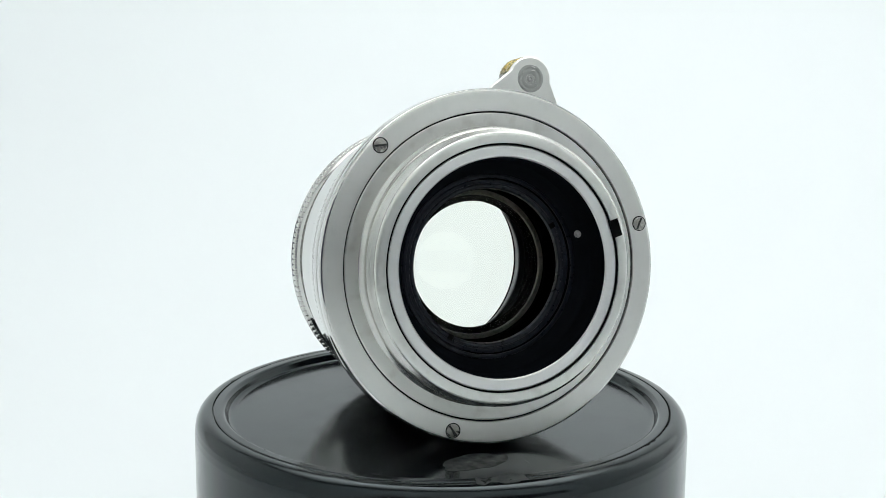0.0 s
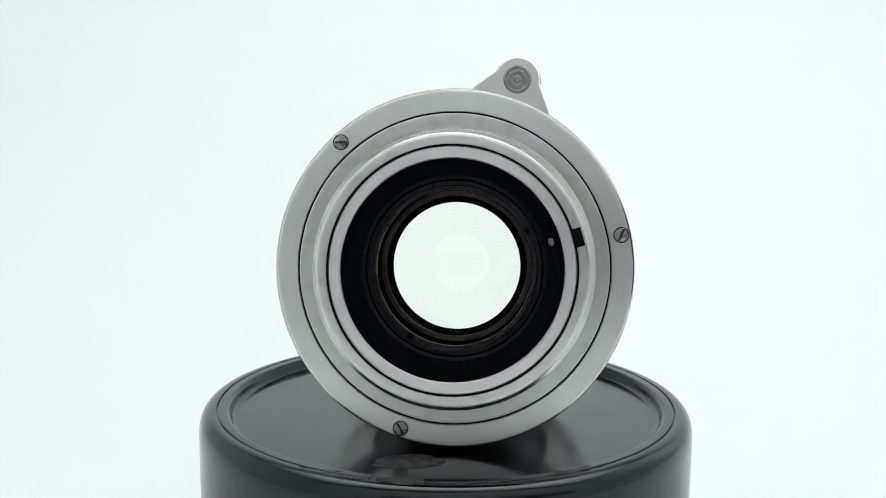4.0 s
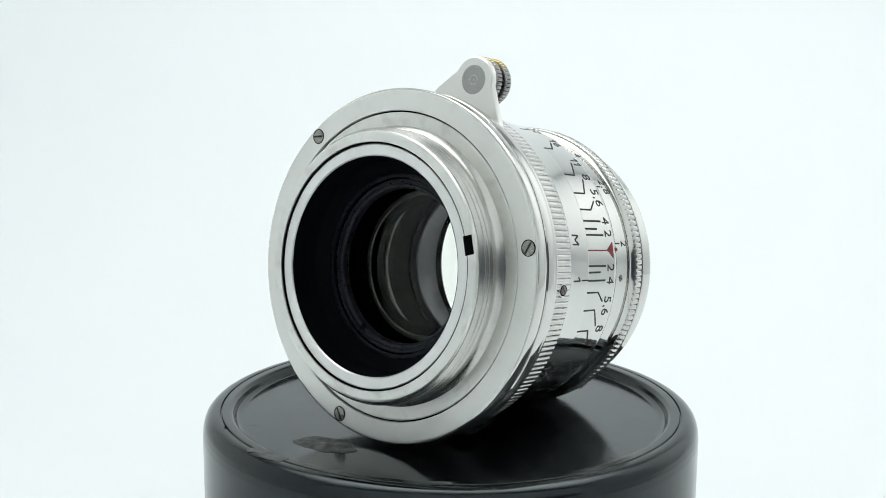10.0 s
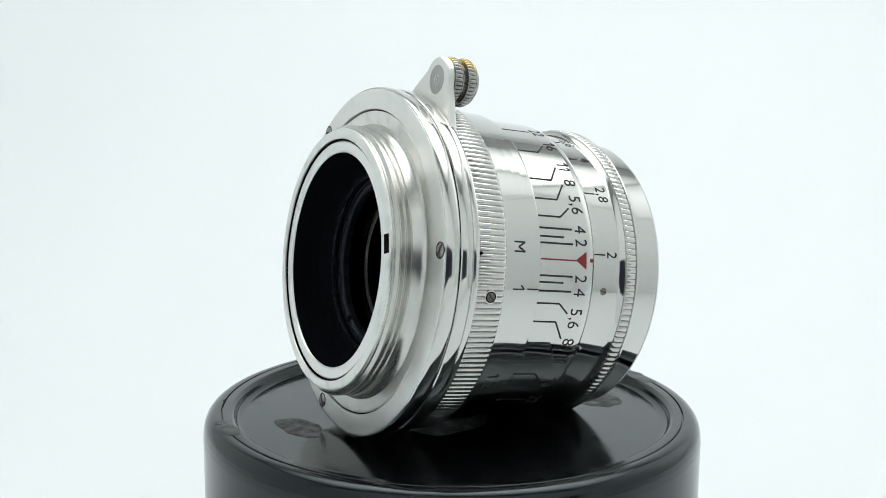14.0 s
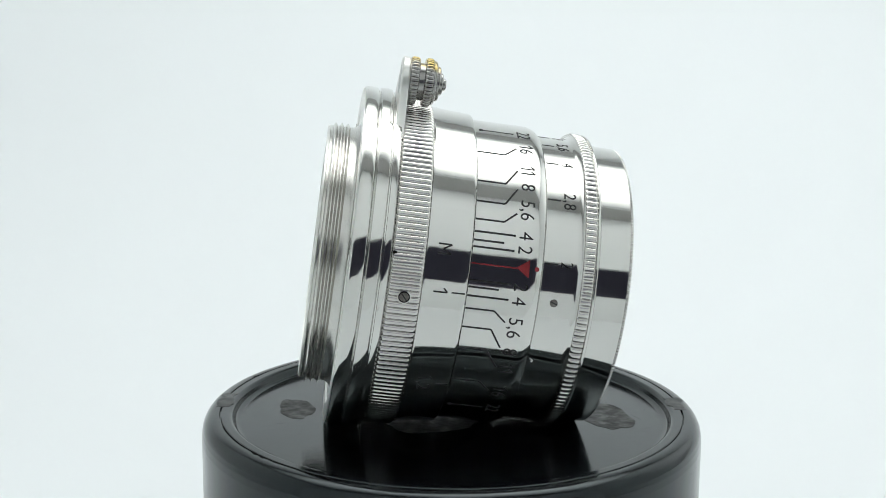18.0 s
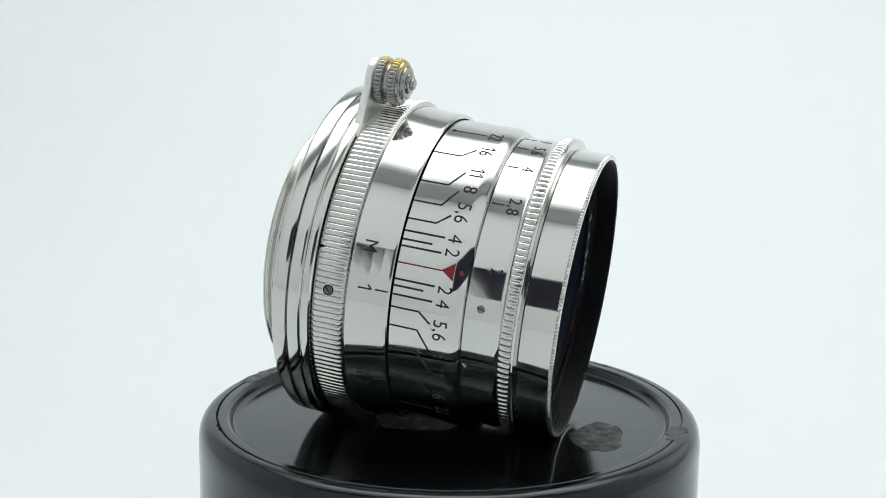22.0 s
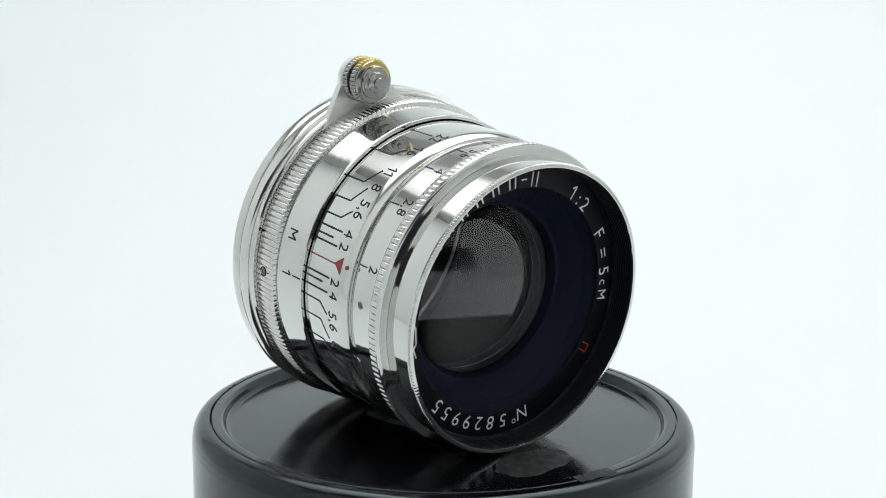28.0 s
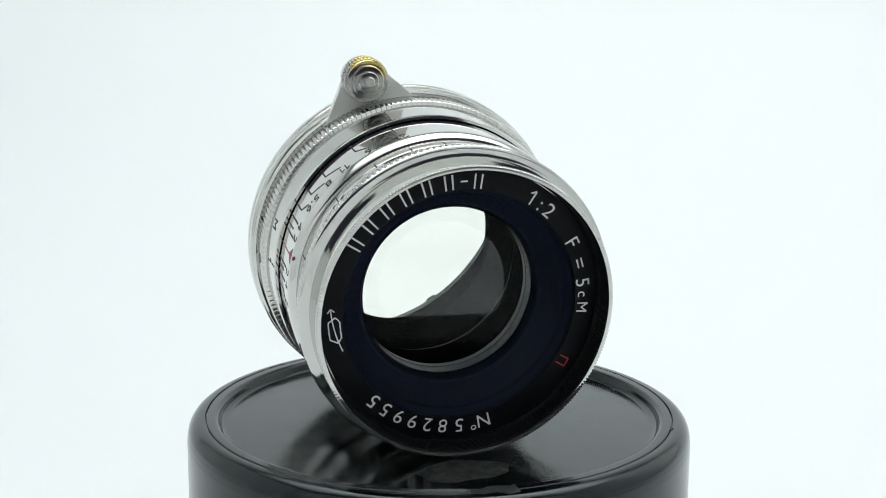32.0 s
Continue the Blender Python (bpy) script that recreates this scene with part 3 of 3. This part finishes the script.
    right = [(24.9 * cos(radians(34)), 24.9 * sin(radians(34))), (26.6 * cos(radians(29.4)), 26.6 * sin(radians(29.4)))]
    left = [(26.6 * cos(radians(5.4)), 26.6 * sin(radians(5.4))), (24.9 * cos(radians(1.5)), 24.9 * sin(radians(1.5)))]
    inner = [(24.2 * cos(radians(k)), 24.2 * sin(radians(k))) for k in (-3, 5, 13, 21, 29, 37)]
    lug = part("lock_lug", prism(inner + right + tip + left, 4.56, 5.72, 0.2), LUG, L, "rounded chrome lug of the infinity lock")
    at = Matrix.Translation((cx * MM, cy * MM, 0))
    part("pivot_pin", lathe([(0, 4.56), (0.16, 4.56), (0.2, 4.53), (0.46, 4.53), (0.56, 4.56), (0.72, 4.56), (0.8, 4.545), (1.3, 4.54), (1.4, 4.555), (1.52, 4.555), (1.62, 4.535), (1.9, 4.515), (2.06, 4.56), (2.1, 5.4), (0, 5.4)], 48, False), PIN, lug, "dull steel pin end with turned rings", at)
    part("pin_gap", ring(2.1, 2.22, 4.59, 5.3, 0.02, 48), GAP, lug, "", at)
    knob = part("lock_knob", lathe([(0, 5.7), (2.7, 5.7), (2.7, 7.0), (2.62, 7.05), (2.62, 7.85), (2.8, 7.9), (2.8, 9.0), (3.12, 9.06), (3.16, 9.25), (3.05, 9.5), (2.8, 9.62), (2.5, 9.66), (2.46, 9.72), (2.46, 9.95),
                                    (2.3, 10.12), (1.95, 10.2), (1.6, 10.22), (1.56, 10.28), (1.56, 10.45), (1.42, 10.6), (1.15, 10.66), (0.9, 10.68), (0.84, 10.72), (0.82, 10.95), (0.68, 11.1), (0, 11.14)], 64, False), BRASSED, L, "stepped chrome lock knob", at, 28)
    part("knurled_disc", knurl(2.6, 3.42, 5.82, 7.05, 36, 0.24, 0.32), BRASSED, knob, "knurled disc worn to brass", None, 50)
    part("knurled_disc", knurl(2.6, 3.45, 7.88, 9.1, 36, 0.24, 0.34), BRASSED, knob, "knurled disc worn to brass", None, 50)

    # engraved scales
    def drum_line(parent, r, pts, width, ink, name="scale_line", taper=0.0):
        g0, a0 = pts[0][1], pts[0][0]
        flat = [(radians(g - g0) * r, a - a0) for a, g in pts]
        part(name, on_drum(stroke(flat, width), r, g0, a0, taper), ink, parent)

    def drum_text(parent, r, text, g, a, h, ink=INK, sq=1.0, bold=0.002, taper=0.0):
        part("numeral", on_drum(letters(text, h, 0.035, bold, sq), r, g, a, taper), ink, parent)

    for sgn in (-1, 1):
        def G(d):
            return 77.7 + sgn * d
        for d, end in ((5.7, 22.1), (8.0, 20.6), (11.0, 22.1)):
            drum_line(B, 22.8, [(16.45, G(d)), (end, G(d))], 0.27, INK)
        for d, d2 in ((15.4, 19.0), (22.1, 28.6), (30.3, 36.8), (44.4, 49.0)):
            drum_line(B, 22.8, [(16.45, G(d)), (20.4, G(d)), (22.1, G(d2))], 0.24, INK)
        drum_line(B, 22.8, [(17.6, G(60.5)), (22.1, G(60.5))], 0.18, INK)
        part("stop_dot", lathe([(0, 0.03), (0.36, 0.03), (0.42, -0.1)], 24, False), INK, B, "", out_of_drum(22.8, G(60.5), 17.3))
        for text, d in (("2", 6.4), ("4", 11.2), ("5,6", 20.7), ("8", 29.9), ("11", 37.3), ("16", 49.2), ("22", 60.5)):
            drum_text(B, 22.8, text, G(d), 23.6, 1.98, INK, 0.88, -0.004)
    drum_line(B, 22.8, [(16.45, 77.7), (22.7, 77.7)], 0.2, RED)
    tri = bmesh.new()
    vs = [tri.verts.new((x, y, 0.04)) for x, y in ((0, 0), (0.62, 0.9), (1.25, 1.8), (0, 1.8), (-1.25, 1.8), (-0.62, 0.9))]
    tri.faces.new((vs[0], vs[1], vs[3]))
    tri.faces.new((vs[1], vs[2], vs[3]))
    tri.faces.new((vs[0], vs[3], vs[5]))
    tri.faces.new((vs[5], vs[3], vs[4]))
    part("index_triangle", on_drum(tri, 22.8, 77.5, 22.6), RED, B, "red index triangle")
    part("index_dot", lathe([(0, 0.04), (0.3, 0.04), (0.3, -0.1)], 24, False), RED, B, "red index dot", out_of_drum(22.75, 77.3, 25.45))
    for text, g in (("2", 74.6), ("2,8", 49.6), ("4", 30.9), ("5,6", 16.5), ("8", 3.5), ("11", -9), ("16", -21), ("22", -33)):
        drum_line(C, 21.7, [(26.65, g), (28.45, g)], 0.2, INK)
        drum_text(C, 21.7, text, g, 29.8, 1.75, INK, 0.88, -0.004)
    drum_line(C, 21.7, [(26.75, 111.0), (27.25, 111.9), (27.0, 112.6)], 0.12, WHITE_INK, "scratch")
    screw(C, 0.62, 70, out_of_drum(21.62, 88.5, 28.55), metal=DULL)
    drum_text(A, 23.745, "M", 74.4, 12.6, 1.8, INK, 0.95, 0.004, 0.078)
    for text, g in (("1", 88.2), ("1,2", 123.5)):
        drum_text(A, 23.737, text, g, 12.7, 1.9, INK, 1.0, 0.002, 0.078)
        drum_line(A, 23.635, [(14.2, g), (16.0, g)], 0.2, INK, taper=0.054)

    # engraving of the name ring
    def face_text(text, g, h, ink=WHITE_INK, name="engraved_letter", r=18.1):
        part(name, on_face(letters(text, h, 0.03, 0.002), r, g, 35.32), ink, N)
    for ch, g in (("1", -31.1), (":", -36.1), ("2", -41.2), ("F", -60.5), ("=", -71.5), ("5", -81), ("c", -86.6), ("M", -93.0)):
        face_text(ch, g, 1.6 if ch in "Mc" else 2.1)
    for k, ch in enumerate("N\u00b05829955"):
        face_text(ch, -166.8 - (0, 5.0, 11.7, 19.5, 26.9, 34.2, 41.4, 48.8, 56.0)[k], 2.05)
    for k in range(6):
        for x in (-0.52, 0.52):
            part("name_bar", on_face(stroke([(x, -1.05), (x, 1.05)], 0.26, 0.04), 18.1, 57.5 - 9.75 * k, 35.31), WHITE_INK, N)
    part("name_bar", on_face(stroke([(-0.5, 0), (0.5, 0)], 0.24, 0.03), 18.1, 2, 35.31), WHITE_INK, N)
    for x in (-0.48, 0.48):
        part("name_bar", on_face(stroke([(x, -1.05), (x, 1.05)], 0.24, 0.03), 18.1, -4.4, 35.31), WHITE_INK, N)
    part("coating_mark", on_face(stroke([(-0.6, -0.75), (-0.6, 0.75), (0.6, 0.75), (0.6, -0.75)], 0.22, 0.03), 18.1, -120, 35.3), MARK_RED, N, "red engraved mark")
    part("maker_mark", on_face(stroke([(-1.9, -0.2), (-1.2, 0.8), (1.2, 0.8), (1.9, -0.2), (1.2, -0.8), (-1.2, -0.8), (-1.9, -0.2)], 0.2, 0.03), 18.1, 97.5, 35.31), WHITE_INK, N, "white outlined emblem")
    part("maker_mark", on_face(stroke([(-3.3, -0.5), (3.1, 0.5), (2.5, 0.9), (3.1, 0.5), (2.7, -0.1)], 0.2, 0.035), 18.1, 97.5, 35.31), WHITE_INK, N)
    return L


def element(r, a, front, back, half):
    """Lens element of radius r, its rim at height a; a radius of curvature is positive where that side bulges."""
    n = 40

    def sag(q, R):
        b = abs(R) - math.sqrt(R * R - q * q)
        return b if R > 0 else -b
    lo = [(r * k / n, a - half - sag(r, back) + sag(r * k / n, back)) for k in range(n + 1)]
    hi = [(r * k / n, a + half + sag(r, front) - sag(r * k / n, front)) for k in range(n + 1)]
    return lathe(lo + hi[::-1], 256, closed=False)


CASE_OB = lens_case()
LENS_OB = camera_lens()


# ---------------------------------------------------------------- what turns
def motions():
    el, az = radians(-7.56), radians(-0.54)
    axis = Vector((cos(el) * cos(az), cos(el) * sin(az), sin(el)))
    up = (Vector((0, 0, 1)) - axis * axis.z).normalized()
    side = axis.cross(up)
    lens = Matrix.Translation((-0.015373, -0.002525, 0.025059)) @ Matrix((up, side, axis)).transposed().to_4x4()
    case = pose(0.00165, -0.00073, 0)
    for ob, rest in ((CASE_OB, case), (LENS_OB, lens)):
        walk(ob, [(t, pose(0, 0, 0, 0, 0, a) @ rest) for t, a in TURN])


motions()
